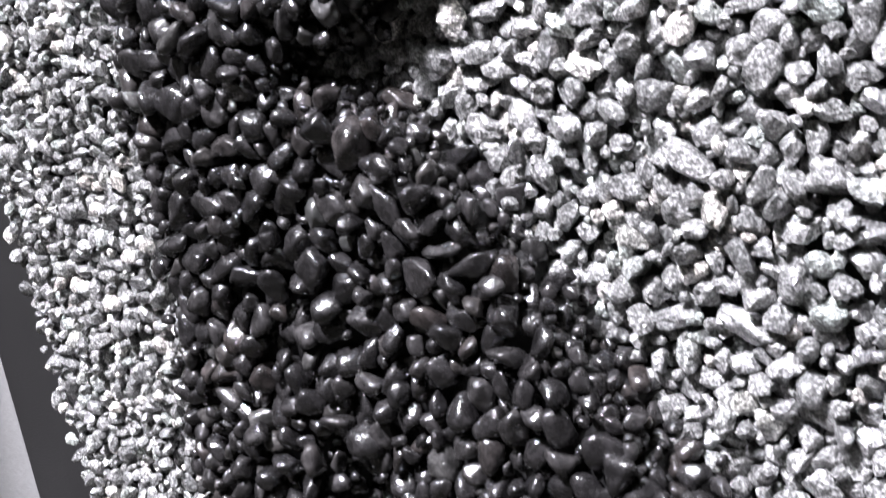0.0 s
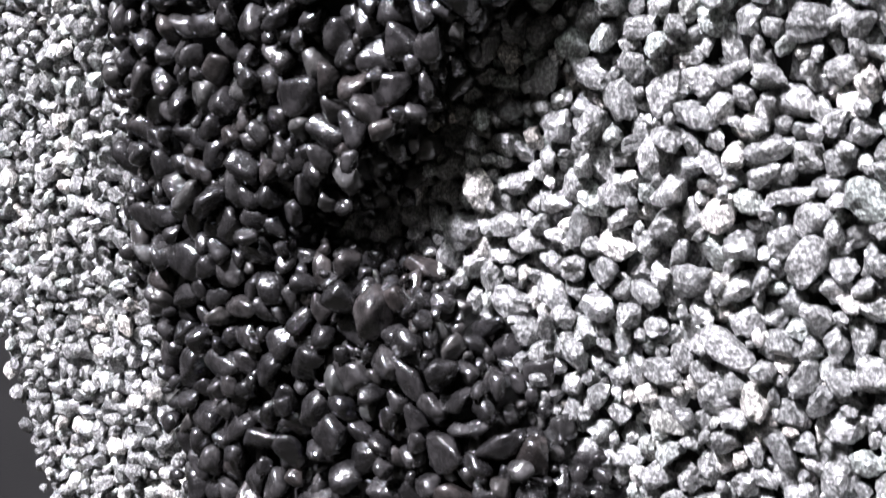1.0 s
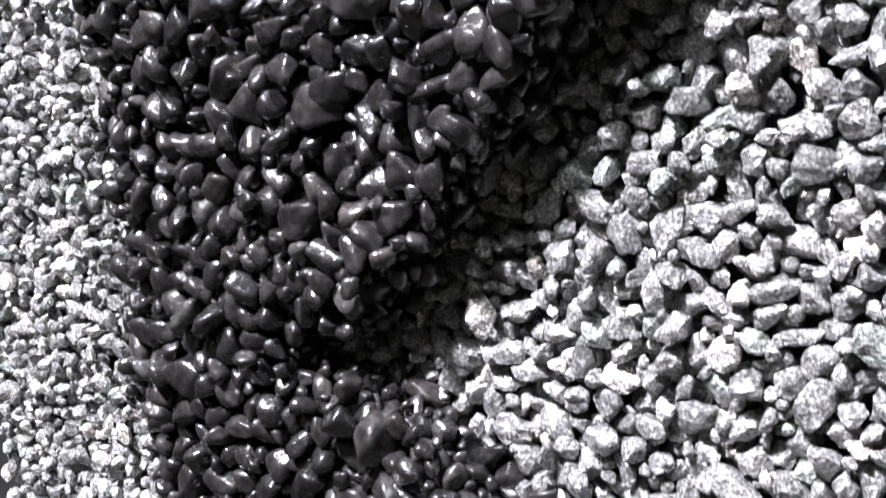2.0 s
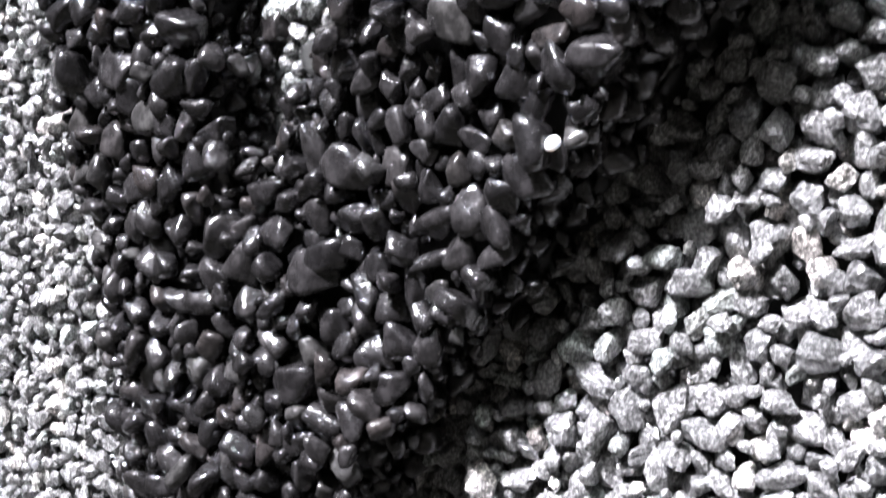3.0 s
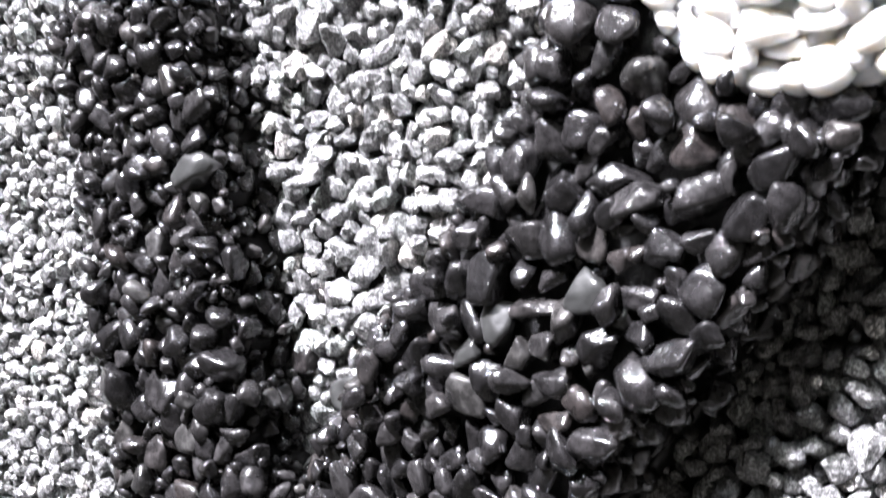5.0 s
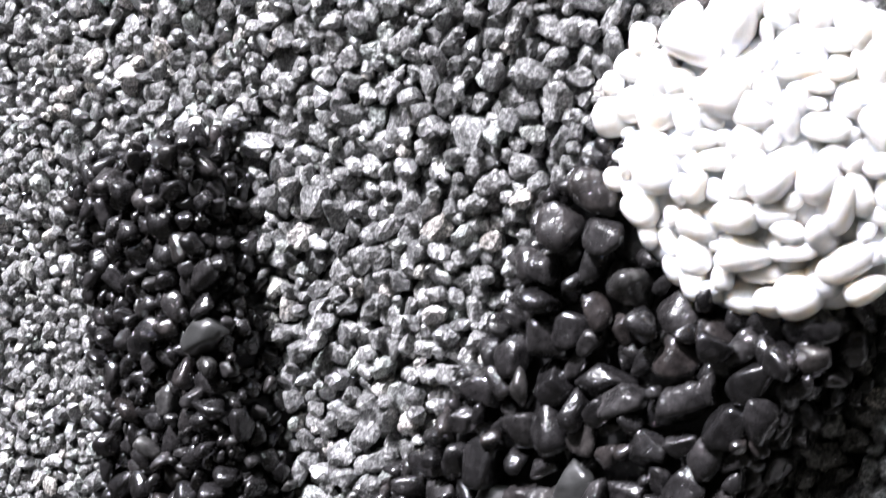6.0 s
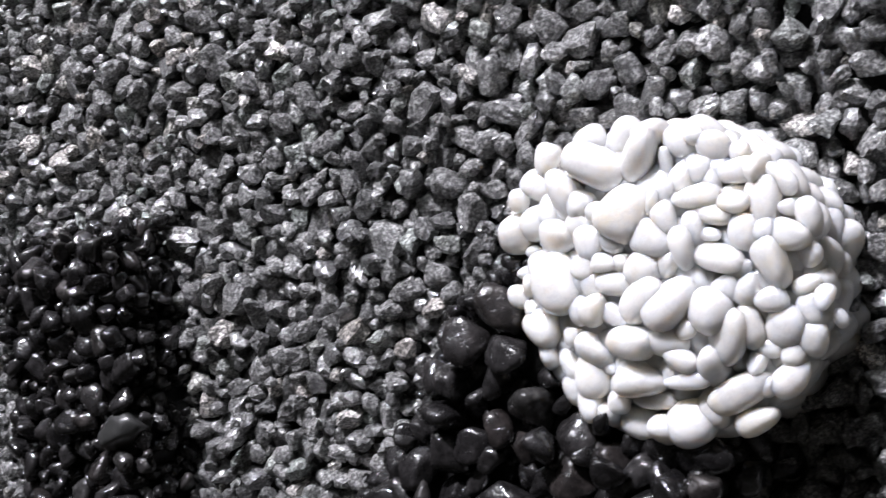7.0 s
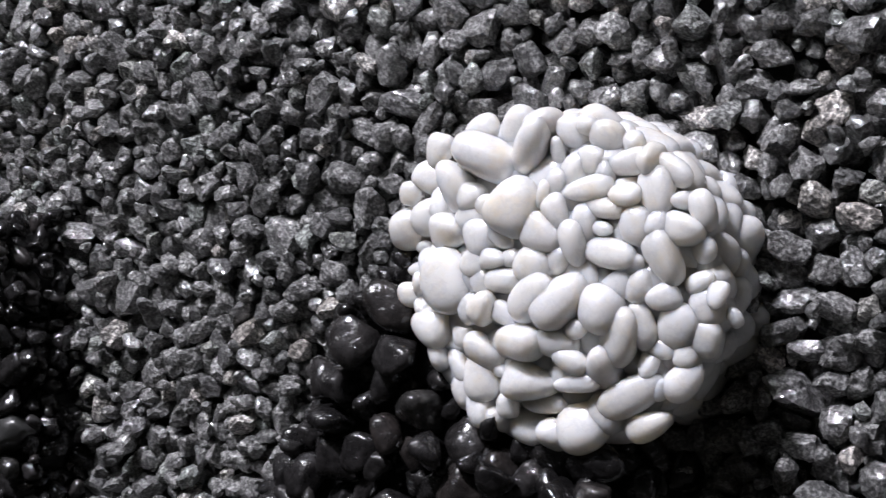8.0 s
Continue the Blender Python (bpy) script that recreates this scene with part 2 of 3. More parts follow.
def set_stone(name, kind, material, x, z, half_long, half_wide, angle, y, parent):
    """One stone at a place and of a size of its own, in millimetres, its long axis at the given angle in the panel's plane."""
    k = int(rng.integers(KINDS))
    level = 3 if kind == "split" else 4
    p = SHAPES[kind, level][k]
    me = bpy.data.meshes.new("stone")
    me.from_pydata(p.tolist(), [], BALL[level][1].tolist())
    me.polygons.foreach_set("use_smooth", [kind != "split"] * len(me.polygons))
    me.materials.append(material)
    ob = new(name, me)
    ob.parent = parent
    l, w = half_long / 1000 / np.abs(p[:, 0]).max(), half_wide / 1000 / np.abs(p[:, 2]).max()
    thick = (0.92 if kind == "white" else 1.0) * math.sqrt(l * w) * rng.uniform(0.95, 1.15)
    if kind == "white":
        l, w = 1.05 * l, 1.05 * w
    place = (x / 1000, y, Z0 + z / 1000)
    ob.matrix_local = (Matrix.Translation(place) @ pose(0, 0, 0, rng.normal(0, 9), 0, rng.normal(0, 9)) @ pose(0, 0, 0, 0, -angle, 0)
                       @ Matrix.Diagonal((l, thick, w, 1)))
    return place, 0.0005 * (half_long + half_wide)


def lay(name, kind, meshes, joined_material, placed, parent, label, tilt, nearest, most=300, spin=None):
    """Lays the placed stones: the nearest as parts of their own, the rest in one mesh."""
    placed = sorted(placed, key=nearest)
    for p, n, r in placed[:most]:
        ob = new(name, meshes[rng.integers(KINDS)])
        ob.parent = parent
        ob.matrix_local = turned(p, n, r, tilt, spin and rng.normal(90, spin))
    rest = [(turned(p, n, r, tilt, spin and rng.normal(90, spin)), int(rng.integers(KINDS))) for p, n, r in placed[most:]]
    if rest:
        fine = [s for s in rest if s[0].translation.x > -0.2 and s[0].to_scale().x > 0.0036]
        small = [s for s in rest if not (s[0].translation.x > -0.2 and s[0].to_scale().x > 0.0036)]
        for some, level in ((fine, 3), (small, 2)):
            if some:
                joined(name + "_field", kind, joined_material, some, parent, label, level)


# ---- setting: the panel's wall and an added, unseen room ----
# unseen floor, added below the panel; it bounces some fill
floor = part("floor", box((-2.2, -3.2, -0.1), (2.2, 0.25, 0.0)), PAVING)
tagged(floor, "unseen plain floor, added to close the room and bounce light", "floor", kind="structure")
wall = part("wall_north", box((-2.2, 0.045, 0.0), (2.2, 0.25, ADDED_CEILING)), PLASTER)
tagged(wall, "pale grey plastered wall behind the stone panel", "wall", kind="structure")
# unseen walls, added to shut out the sky and bounce warm fill
for side, lo, hi in (("wall_south", (-2.2, -3.2, 0), (2.2, -3.05, ADDED_CEILING)), ("wall_west", (-2.2, -3.05, 0), (-2.05, 0.045, ADDED_CEILING)),
                     ("wall_east", (2.05, -3.05, 0), (2.2, 0.045, ADDED_CEILING))):
    tagged(part(side, box(lo, hi), BOUNCE), "unseen plain warm wall, added to block the sky and bounce light", "wall", kind="structure")
# unseen ceiling, added to keep sky fill off the panel; its gap passes the sun
x0, x1, y0, y1 = SUN_GAP
bm = bmesh.new()
for lo, hi in (((-2.2, -3.2), (2.2, y0)), ((-2.2, y1), (2.2, 0.25)), ((-2.2, y0), (x0, y1)), ((x1, y0), (2.2, y1))):
    mid, size = Vector(((lo[0] + hi[0]) / 2, (lo[1] + hi[1]) / 2, ADDED_CEILING + 0.075)), (hi[0] - lo[0], hi[1] - lo[1], 0.15, 1)
    bmesh.ops.create_cube(bm, size=1.0, matrix=Matrix.Translation(mid) @ Matrix.Diagonal(size))
tagged(part("ceiling", bm, BOUNCE), "unseen ceiling added to block the sky, with a gap for the sun", "ceiling", kind="structure")


# ---- the letter's plan ----
def stroke(x, z, mid, along, half_length, half_width):
    """Distance to a straight stroke, negative inside."""
    u = np.array(along) / np.hypot(*along)
    dx, dz = x - mid[0], z - Z0 - mid[1]
    a, b = np.abs(dx * u[0] + dz * u[1]) - half_length, np.abs(-dx * u[1] + dz * u[0]) - half_width
    return np.hypot(np.maximum(a, 0), np.maximum(b, 0)) + np.minimum(np.maximum(a, b), 0)


DISC, WIDE = (0.1610, 0.1910, 0.0490), 1.06      # the dot's middle in x and z, its upright radius, and how much wider it is


def letter(x, z):
    """Depth inside the letter's outline and the height of its surface over the gravel, each at x, z."""
    x, z = np.asarray(x, float), np.asarray(z, float)
    w = 0.0022 * np.sin(x * 210 + 3 * np.sin(z * 90)) + 0.0022 * np.sin(z * 190 + 2 * np.sin(x * 130))
    stem = stroke(x, z, (-0.1595, -0.155), (0, 1), 0.406, 0.0535) + w
    upper = stroke(x, z, (-0.0095, 0.0245), (0.725, 0.689), 0.215, 0.0575) + w
    upper = np.minimum(upper, stroke(x, z, (0.0720, 0.1450), (0.646, 0.763), 0.062, 0.030) + w)
    lower = stroke(x, z, (0.0105, -0.3186), (0.643, -0.766), 0.30, 0.065) + w
    fork = stroke(x, z, (-0.0780, -0.1240), (1.0, -0.15), 0.030, 0.010) + w
    upper, lower = np.maximum(upper, -fork), np.maximum(lower, -fork)
    ease = lambda d, width: np.clip(d / width, 0, 1) ** 2 * (3 - 2 * np.clip(d / width, 0, 1))
    h = np.maximum(np.maximum(ease(-stem, 0.012), ease(-upper, 0.011)), ease(-lower, 0.012))
    swell = 0.0015 * np.sin(x * 40 + 1) + 0.0015 * np.sin(z * 33) + 0.007 * np.clip(x / 0.12, 0, 1)
    rim = np.clip((np.hypot((x - DISC[0]) / WIDE, z - Z0 - DISC[1]) - DISC[2]) / 0.016, 0, 1)
    return -np.minimum(np.minimum(stem, upper), lower), h * (0.026 + swell) * (0.72 + 0.28 * rim)


# ---- the gravel panel ----
def edge_x(z):
    """The gravel's slanting edge."""
    return -0.378 - 0.155 * (z - Z0 + 0.186)


TOP, BOTTOM, RIGHT = Z0 + 0.39, Z0 - 0.40, 0.30
panel = tagged(new("gravel_panel"), "wall panel of grey granite chips with dark border", "stone panel")


def outline(grow):
    g = grow
    return [(edge_x(BOTTOM) - g, BOTTOM - g), (RIGHT + g, BOTTOM - g), (RIGHT + g, TOP + g), (edge_x(TOP) - g, TOP + g)]


part("backing", prism(outline(0.0), 0.011, 0.018), BED, panel, "dark mortar bed between the chips")
part("border", prism(outline(0.075), 0.018, 0.0455, 0.002), FRAME, panel, "dark grey flat border")


def on_panel(count, deep=0.004):
    z = rng.uniform(BOTTOM + 0.004, TOP - 0.004, count)
    x = edge_x(z) + 0.003 + rng.uniform(0, 1, count) * (RIGHT - 0.007 - edge_x(z))
    d, _ = letter(x, z)
    ok = (d < 0.003) & (np.hypot((x - DISC[0]) / WIDE, z - Z0 - DISC[1]) > DISC[2] - 0.006)
    x, z = x[ok], z[ok]
    places = np.stack([x, deep + rng.normal(0, 0.0022, len(x)), z], axis=1)
    return places, np.tile((0.0, -1.0, 0.0), (len(x), 1)), np.where(x < -0.2, 0.88, 1.0)


# the larger chips: x, z, half length, half width (millimetres) and the long axis's angle
CHIPS_LOW = [(114, -4, 7.1, 4.6, 173), (131, 7, 6.7, 6.0, 23), (93, -13, 6.2, 4.6, 8), (108, -29, 6.2, 5.5, 82), (125, -31, 8.1, 3.7,
    13), (67, -40, 9.7, 5.5, 0), (68, -52, 6.9, 4.5, 40), (89, -59, 6.4, 5.5, 74), (108, -62, 8.8, 7.3, 0), (124, -51, 6.7, 6.0, 23), (44,
    -70, 6.9, 5.8, 50), (26, -71, 11.0, 5.8, 151), (37, -82, 8.4, 6.6, 108), (9, -89, 7.1, 7.2, 83), (56, -80, 9.1, 6.8, 29), (65, -89,
    10.6, 5.2, 156), (79, -76, 6.4, 3.7, 16), (75, -87, 5.6, 5.2, 51), (60, -107, 7.1, 4.6, 7)]
CHIPS_FOOT = [(70, -123, 8.3, 7.3, 32), (91, -102, 9.2, 4.6, 17), (98, -118, 9.7, 2.7, 5), (102, -126, 6.9, 6.0, 50), (87, -111, 8.6,
    4.0, 24), (46, -103, 8.1, 6.0, 49), (31, -113, 6.2, 5.8, 135), (3, -117, 8.8, 4.6, 0), (-12, -109, 8.0, 4.5, 6), (-19, -124, 8.0, 5.5,
    6), (-40, -126, 9.3, 8.0, 49), (50, -126, 7.1, 5.7, 60), (15, -126, 8.4, 4.5, 72), (114, -107, 6.2, 5.5, 0), (28, -134, 7.8, 5.8, 153),
    (69, -106, 7.1, 3.2, 120), (119, -78, 6.7, 4.9, 23)]
CHIPS_TOP = [(197, 226, 8.0, 6.6, 6), (201, 235, 8.0, 4.5, 174), (217, 232, 6.2, 5.5, 8), (224, 225, 7.5, 5.8, 45), (211, 203, 8.1, 4.5,
    139), (175, 267, 6.2, 6.4, 45), (221, 258, 6.2, 4.6, 172), (234, 238, 6.2, 2.7, 172), (243, 229, 6.2, 5.5, 8), (233, 184, 6.7, 4.9, 23),
    (218, 167, 7.1, 4.5, 7), (219, 150, 11.2, 7.0, 135), (244, 162, 5.4, 4.5, 171), (124, 281, 8.1, 6.8, 13), (129, 264, 7.1, 5.5, 173),
    (141, 266, 6.4, 5.5, 106), (92, 282, 6.2, 5.5, 90), (49, 274, 8.8, 6.8, 53)]
CHIPS_UPPER = [(88, 262, 12.6, 5.2, 155), (77, 252, 8.1, 6.0, 13), (233, 194, 6.2, 4.6, 8), (181, 234, 7.5, 5.7, 21), (231, 140, 6.3,
    6.0, 56), (-98, 240, 12.3, 6.4, 176), (23, 223, 9.1, 7.7, 151), (11, 183, 8.0, 4.9, 6), (13, 240, 7.2, 7.3, 14), (-5, 267, 7.5, 6.4,
    21)]
CHIPS_OTHER = [(226, 249, 6.6, 5.1, 168), (97, 254, 9.2, 3.7, 40), (223, 176, 6.9, 4.0, 0), (226, 161, 7.5, 3.4, 176), (-67, 210, 8.9,
    9.5, 81), (255, 212, 7.2, 4.8, 90), (246, 144, 7.4, 4.8, 23), (22, -142, 8.2, 6.1, 151), (56, -146, 8.7, 6.6, 174), (123, -156, 6.7,
    5.1, 176), (68, -171, 11.3, 6.2, 147), (42, -179, 7.9, 6.2, 0), (108, -195, 7.9, 5.8, 0), (85, -231, 13.1, 5.9, 153), (54, -228, 11.2,
    5.2, 12), (69, -219, 7.5, 6.1, 0), (119, -178, 8.8, 7.7, 176), (101, -140, 10.6, 6.9, 53), (76, -160, 6.8, 6.0, 177)]
landmarks = [set_stone("granite_chip", "split", GRANITE, *row, 0.003, panel) for row in CHIPS_LOW + CHIPS_FOOT + CHIPS_TOP + CHIPS_UPPER + CHIPS_OTHER]
chips = scatter(on_panel, [(0.0054, 0.0066), (0.0043, 0.0054), (0.0034, 0.0043), (0.0026, 0.0032)], 0.79, [16000, 36000, 70000, 70000], landmarks)
under = scatter(lambda count: on_panel(count, 0.0120), [(0.0050, 0.0062)], 0.80, [30000])
GRANITE_STONES = stone_meshes("split", GRANITE)
lay("granite_chip", "split", GRANITE_STONES, GRANITE_J, chips, panel, "grey granite chips set close together", 55, lambda s: -s[0][0] - 0.25 * s[0][2], 270)
joined("granite_chip_bed", "split", GRANITE_J, [(turned(p, n, r, 55), int(rng.integers(KINDS))) for p, n, r in under], panel,
       "deeper grey granite chips in the gaps", 2)

# ---- the black letter ----
black_letter = tagged(new("raised_letter"), "raised letter K of glossy black pebbles on grey gravel", "letter")
step = 0.004
xs, zs = np.arange(-0.228, 0.23, step), np.arange(Z0 - 0.43, Z0 + 0.27, step)
gx, gz = np.meshgrid(xs, zs)
depth, height = letter(gx, gz)
bm = bmesh.new()
grid_verts = [[bm.verts.new((x, 0.007 - height[j, i] * 1.02, z)) if depth[j, i] > -0.004 else None for i, x in enumerate(xs)] for j, z in enumerate(zs)]
for j in range(len(zs) - 1):
    for i in range(len(xs) - 1):
        four = [grid_verts[j][i], grid_verts[j][i + 1], grid_verts[j + 1][i + 1], grid_verts[j + 1][i]]
        if all(four):
            bm.faces.new(four)
shell = bmesh.ops.extrude_face_region(bm, geom=bm.faces[:])
bmesh.ops.translate(bm, vec=(0, 0.006, 0), verts=[v for v in shell["geom"] if isinstance(v, bmesh.types.BMVert)])
bmesh.ops.recalc_face_normals(bm, faces=bm.faces[:])
part("core", bm, CORE, black_letter, "black resin between the pebbles")


def on_letter(count):
    x, z = rng.uniform(-0.226, 0.22, count), rng.uniform(Z0 - 0.42, Z0 + 0.27, count)
    d, h = letter(x, z)
    e = 0.0015
    sx = (letter(x + e, z)[1] - letter(x - e, z)[1]) / (2 * e)
    sz = (letter(x, z + e)[1] - letter(x, z - e)[1]) / (2 * e)
    steep = np.sqrt(1 + sx ** 2 + sz ** 2)
    ok = (d > 0.0015) & (np.hypot((x - DISC[0]) / WIDE, z - Z0 - DISC[1]) > DISC[2] + 0.003) & (rng.uniform(0, 3.5, count) < steep)
    n = (np.stack([-sx, -np.ones(count), -sz], axis=1) / steep[:, None])[ok]
    x, z, h = x[ok], z[ok], h[ok]
    factor = 1.07 + 0.20 * np.clip((x + 0.06) / 0.1, 0, 1) * np.where(z > Z0 - 0.05, 1, 0.2)
    factor = factor * np.where(steep[ok] > 1.6, 0.72, 1.0)
    return np.stack([x, -h, z], axis=1) + n * rng.normal(0.0004, 0.0022, len(x))[:, None], n, factor


# the larger pebbles of the strokes: x, z, half length, half width (millimetres) and the long axis's angle
CHARCOAL = [(70, 88, 8.5, 7.2, 45), (33, 80, 9.4, 7.3, 58), (18, 71, 8.9, 5.7, 27), (-119, 158, 12.2, 8.1, 35), (-68, 52, 10.2, 10.0,
    101)]
ARM_TOP = [(90, 85, 10.2, 4.1, 169), (73, 70, 9.8, 8.1, 24), (90, 71, 7.1, 6.1, 172), (106, 77, 8.1, 7.1, 150), (101, 64, 11.2, 6.1,
    10), (118, 85, 8.5, 7.2, 45), (124, 79, 9.2, 4.2, 41), (120, 115, 10.4, 7.6, 17), (135, 106, 8.6, 7.8, 54), (151, 106, 7.2, 5.0, 56),
    (120, 130, 8.5, 7.3, 159), (107, 129, 6.7, 6.3, 63), (147, 119, 9.5, 6.3, 18), (97, 117, 11.0, 6.1, 5), (88, 124, 12.2, 7.1, 171), (51,
    135, 9.1, 8.0, 96), (79, 142, 7.6, 7.2, 157), (67, 124, 8.5, 8.5, 159), (99, 140, 6.4, 5.8, 51)]
ARM_MIDDLE = [(34, 124, 9.4, 7.1, 148), (11, 126, 9.2, 7.1, 167), (24, 113, 8.1, 6.1, 173), (50, 108, 11.0, 7.0, 0), (76, 104, 7.1, 7.1,
    172), (89, 107, 6.0, 3.0, 0), (104, 99, 8.2, 8.1, 104), (117, 101, 6.3, 4.5, 18), (86, 97, 6.1, 4.5, 9), (58, 94, 7.1, 4.1, 8), (31, 96,
    10.2, 9.2, 79), (49, 84, 11.0, 5.0, 0), (52, 58, 9.1, 7.1, 174), (50, 71, 6.0, 5.0, 0), (39, 69, 7.1, 5.4, 45), (12, 54, 9.4, 8.5, 148),
    (25, 61, 9.0, 7.0, 90), (33, 49, 10.4, 6.3, 107)]
ARM_LOW = [(50, 45, 8.0, 4.0, 0), (65, 36, 9.8, 8.1, 24), (75, 34, 8.2, 7.3, 14), (82, 48, 7.6, 2.2, 113), (83, 45, 5.8, 2.2, 121), (70,
    53, 5.4, 3.2, 68), (2, 95, 9.1, 6.3, 174), (8, 83, 9.0, 8.0, 90), (-2, 108, 10.0, 6.3, 6), (21, 38, 7.6, 6.7, 23), (34, 32, 7.2, 6.7,
    56), (-7, 55, 7.2, 6.3, 56), (135, 95, 6.3, 4.1, 18), (134, 133, 8.2, 6.3, 76), (153, 128, 6.7, 4.5, 117), (26, 139, 7.1, 6.1, 172),
    (131, 119, 6.0, 3.0, 90)]
LEG_TOP = [(-113, -133, 10.1, 5.3, 175), (-60, -140, 10.6, 6.0, 151), (-82, -132, 6.1, 5.9, 74), (-172, -130, 12.6, 9.8, 143), (-173,
    -146, 12.0, 6.1, 12), (-141, -136, 8.4, 6.9, 0), (-140, -150, 11.8, 5.6, 172), (-71, -155, 11.3, 8.7, 48), (-56, -180, 11.4, 7.7, 144),
    (-22, -184, 8.0, 6.8, 72), (-10, -182, 6.8, 5.9, 7), (-110, -176, 10.7, 6.4, 45), (-183, -180, 12.5, 8.2, 42), (-127, -191, 8.2, 6.8,
    66), (-86, -179, 8.7, 8.2, 119), (-43, -207, 9.8, 9.4, 121), (-17, -204, 10.2, 6.0, 35), (-4, -209, 8.7, 6.9, 61), (-87, -215, 10.6,
    7.1, 18)]
LEG_LOW = [(-102, -208, 10.7, 7.1, 45), (-27, -197, 11.1, 3.4, 9), (-56, -196, 6.8, 5.1, 97), (-130, -176, 10.2, 6.0, 35), (-79, -229,
    8.4, 7.6, 0), (-33, -165, 9.6, 4.3, 15), (-26, -172, 6.4, 5.5, 157), (-96, -152, 8.6, 5.9, 79), (-110, -166, 7.6, 5.1, 0), (-159, -177,
    9.6, 8.7, 15), (-156, -205, 12.8, 6.0, 23), (-175, -201, 11.2, 7.2, 167), (-111, -196, 9.8, 7.1, 31), (-142, -210, 11.8, 6.4, 176),
    (-183, -164, 10.2, 6.0, 24), (-23, -223, 9.4, 6.6, 153), (7, -216, 8.4, 7.1, 37)]
JOINT_TOP = [(-100, 71, 7.7, 6.7, 173), (-120, 74, 11.9, 8.2, 151), (-27, 58, 6.4, 6.1, 153), (-40, 48, 8.5, 6.0, 63), (-10, 43, 5.8,
    4.8, 81), (2, 44, 5.4, 3.4, 135), (-20, 38, 7.6, 5.8, 90), (-19, 24, 6.9, 4.8, 106), (-1, 32, 6.9, 4.3, 16), (13, 30, 6.0, 4.8, 108),
    (40, 24, 7.4, 5.5, 50), (-10, 29, 6.1, 4.3, 141), (4, 21, 8.1, 6.4, 45)]
JOINT_MIDDLE = [(13, 17, 8.2, 4.0, 144), (28, 16, 7.7, 5.4, 150), (-75, 30, 7.7, 6.4, 173), (-62, 20, 11.6, 5.7, 81), (-45, 27, 5.5,
    4.8, 31), (-38, 24, 6.6, 3.8, 90), (-31, 21, 7.6, 3.8, 90), (-45, 12, 10.8, 8.1, 128), (-24, 11, 7.7, 7.7, 173), (-10, 15, 6.1, 5.1,
    129), (4, 6, 8.1, 6.4, 45), (-11, 3, 6.7, 5.8, 82), (-75, 16, 8.5, 5.8, 0), (-71, 7, 9.0, 4.3, 18), (-91, 8, 10.4, 5.7, 0), (-91, 24,
    8.6, 3.8, 6), (-98, 19, 6.5, 2.7, 153), (-91, 36, 9.3, 6.7, 24), (-117, 34, 11.6, 5.1, 9)]
JOINT_LOW = [(-141, 16, 10.1, 9.8, 41), (-111, 11, 8.7, 7.8, 49), (-67, -4, 7.6, 6.9, 0), (-48, -5, 8.5, 7.4, 153), (-89, -8, 8.7, 7.2,
    167), (-122, -8, 11.4, 7.2, 48), (-143, -4, 8.7, 8.5, 167), (-106, -5, 7.2, 4.0, 23), (-32, 1, 7.7, 7.2, 173), (-9, -10, 10.8, 5.8, 15),
    (20, -3, 7.2, 6.7, 157), (33, -4, 10.3, 5.1, 22), (-15, -23, 11.8, 3.9, 14), (-71, -25, 10.6, 9.4, 153), (-41, -23, 6.6, 5.7, 90), (-54,
    -17, 6.8, 5.5, 146), (-109, -20, 9.4, 8.5, 45), (14, -22, 9.3, 5.5, 24)]
STEM_EDGE = [(-126, -22, 8.2, 7.2, 166), (-193, 67, 11.2, 10.8, 170), (-162, 65, 13.4, 8.6, 153), (-128, 56, 10.8, 10.2, 56), (-116, 56,
    8.5, 5.1, 69), (-147, 43, 8.2, 8.1, 14), (-172, 37, 8.5, 6.1, 69), (-196, 25, 11.0, 5.1, 5), (-164, 17, 7.1, 7.1, 98), (-137, 37, 7.1,
    5.0, 82), (-225, -12, 12.1, 9.9, 24), (-107, 55, 6.8, 6.4, 117), (-135, 74, 8.1, 5.4, 173), (-171, 82, 9.2, 6.1, 167)]
SCATTERED = [(-10, 71, 10.0, 6.7, 52), (61, 20, 7.1, 6.1, 0), (-110, 145, 6.6, 5.6, 171), (-111, 118, 8.9, 6.3, 77), (-63, -20, 10.7,
    7.9, 15), (61, 20, 6.0, 6.2, 77), (-24, -31, 9.4, 5.6, 83), (-14, -34, 7.0, 5.3, 177), (-1, -34, 7.1, 4.2, 90), (-49, -55, 8.2, 6.7,
    177), (-42, -67, 7.5, 6.3, 177), (-80, -82, 8.7, 6.9, 133), (-90, -67, 11.0, 8.8, 11), (-153, -42, 7.3, 5.6, 61), (-125, -127, 10.4,
    6.0, 178), (-64, -174, 9.8, 7.5, 145), (-34, -187, 11.1, 4.4, 10)]
PALE_FOOT = [(-80, -195, 3.9, 3.3, 5), (-95, -184, 8.5, 5.9, 65)]
WHITE_SPECKS = [(46, 12, 2.9, 2.2, 21)]
chosen = []
for row in sum((ARM_TOP, ARM_MIDDLE, ARM_LOW, LEG_TOP, LEG_LOW, JOINT_TOP, JOINT_MIDDLE, JOINT_LOW, STEM_EDGE, SCATTERED), []):
    chosen.append(set_stone("black_pebble", "black", BLACK, *row, -0.0005 - float(letter(row[0] / 1000, Z0 + row[1] / 1000)[1]), black_letter))
for row in WHITE_SPECKS:
    chosen.append(set_stone("white_pebble", "white", WHITE, *row, -0.005 - float(letter(row[0] / 1000, Z0 + row[1] / 1000)[1]), black_letter))
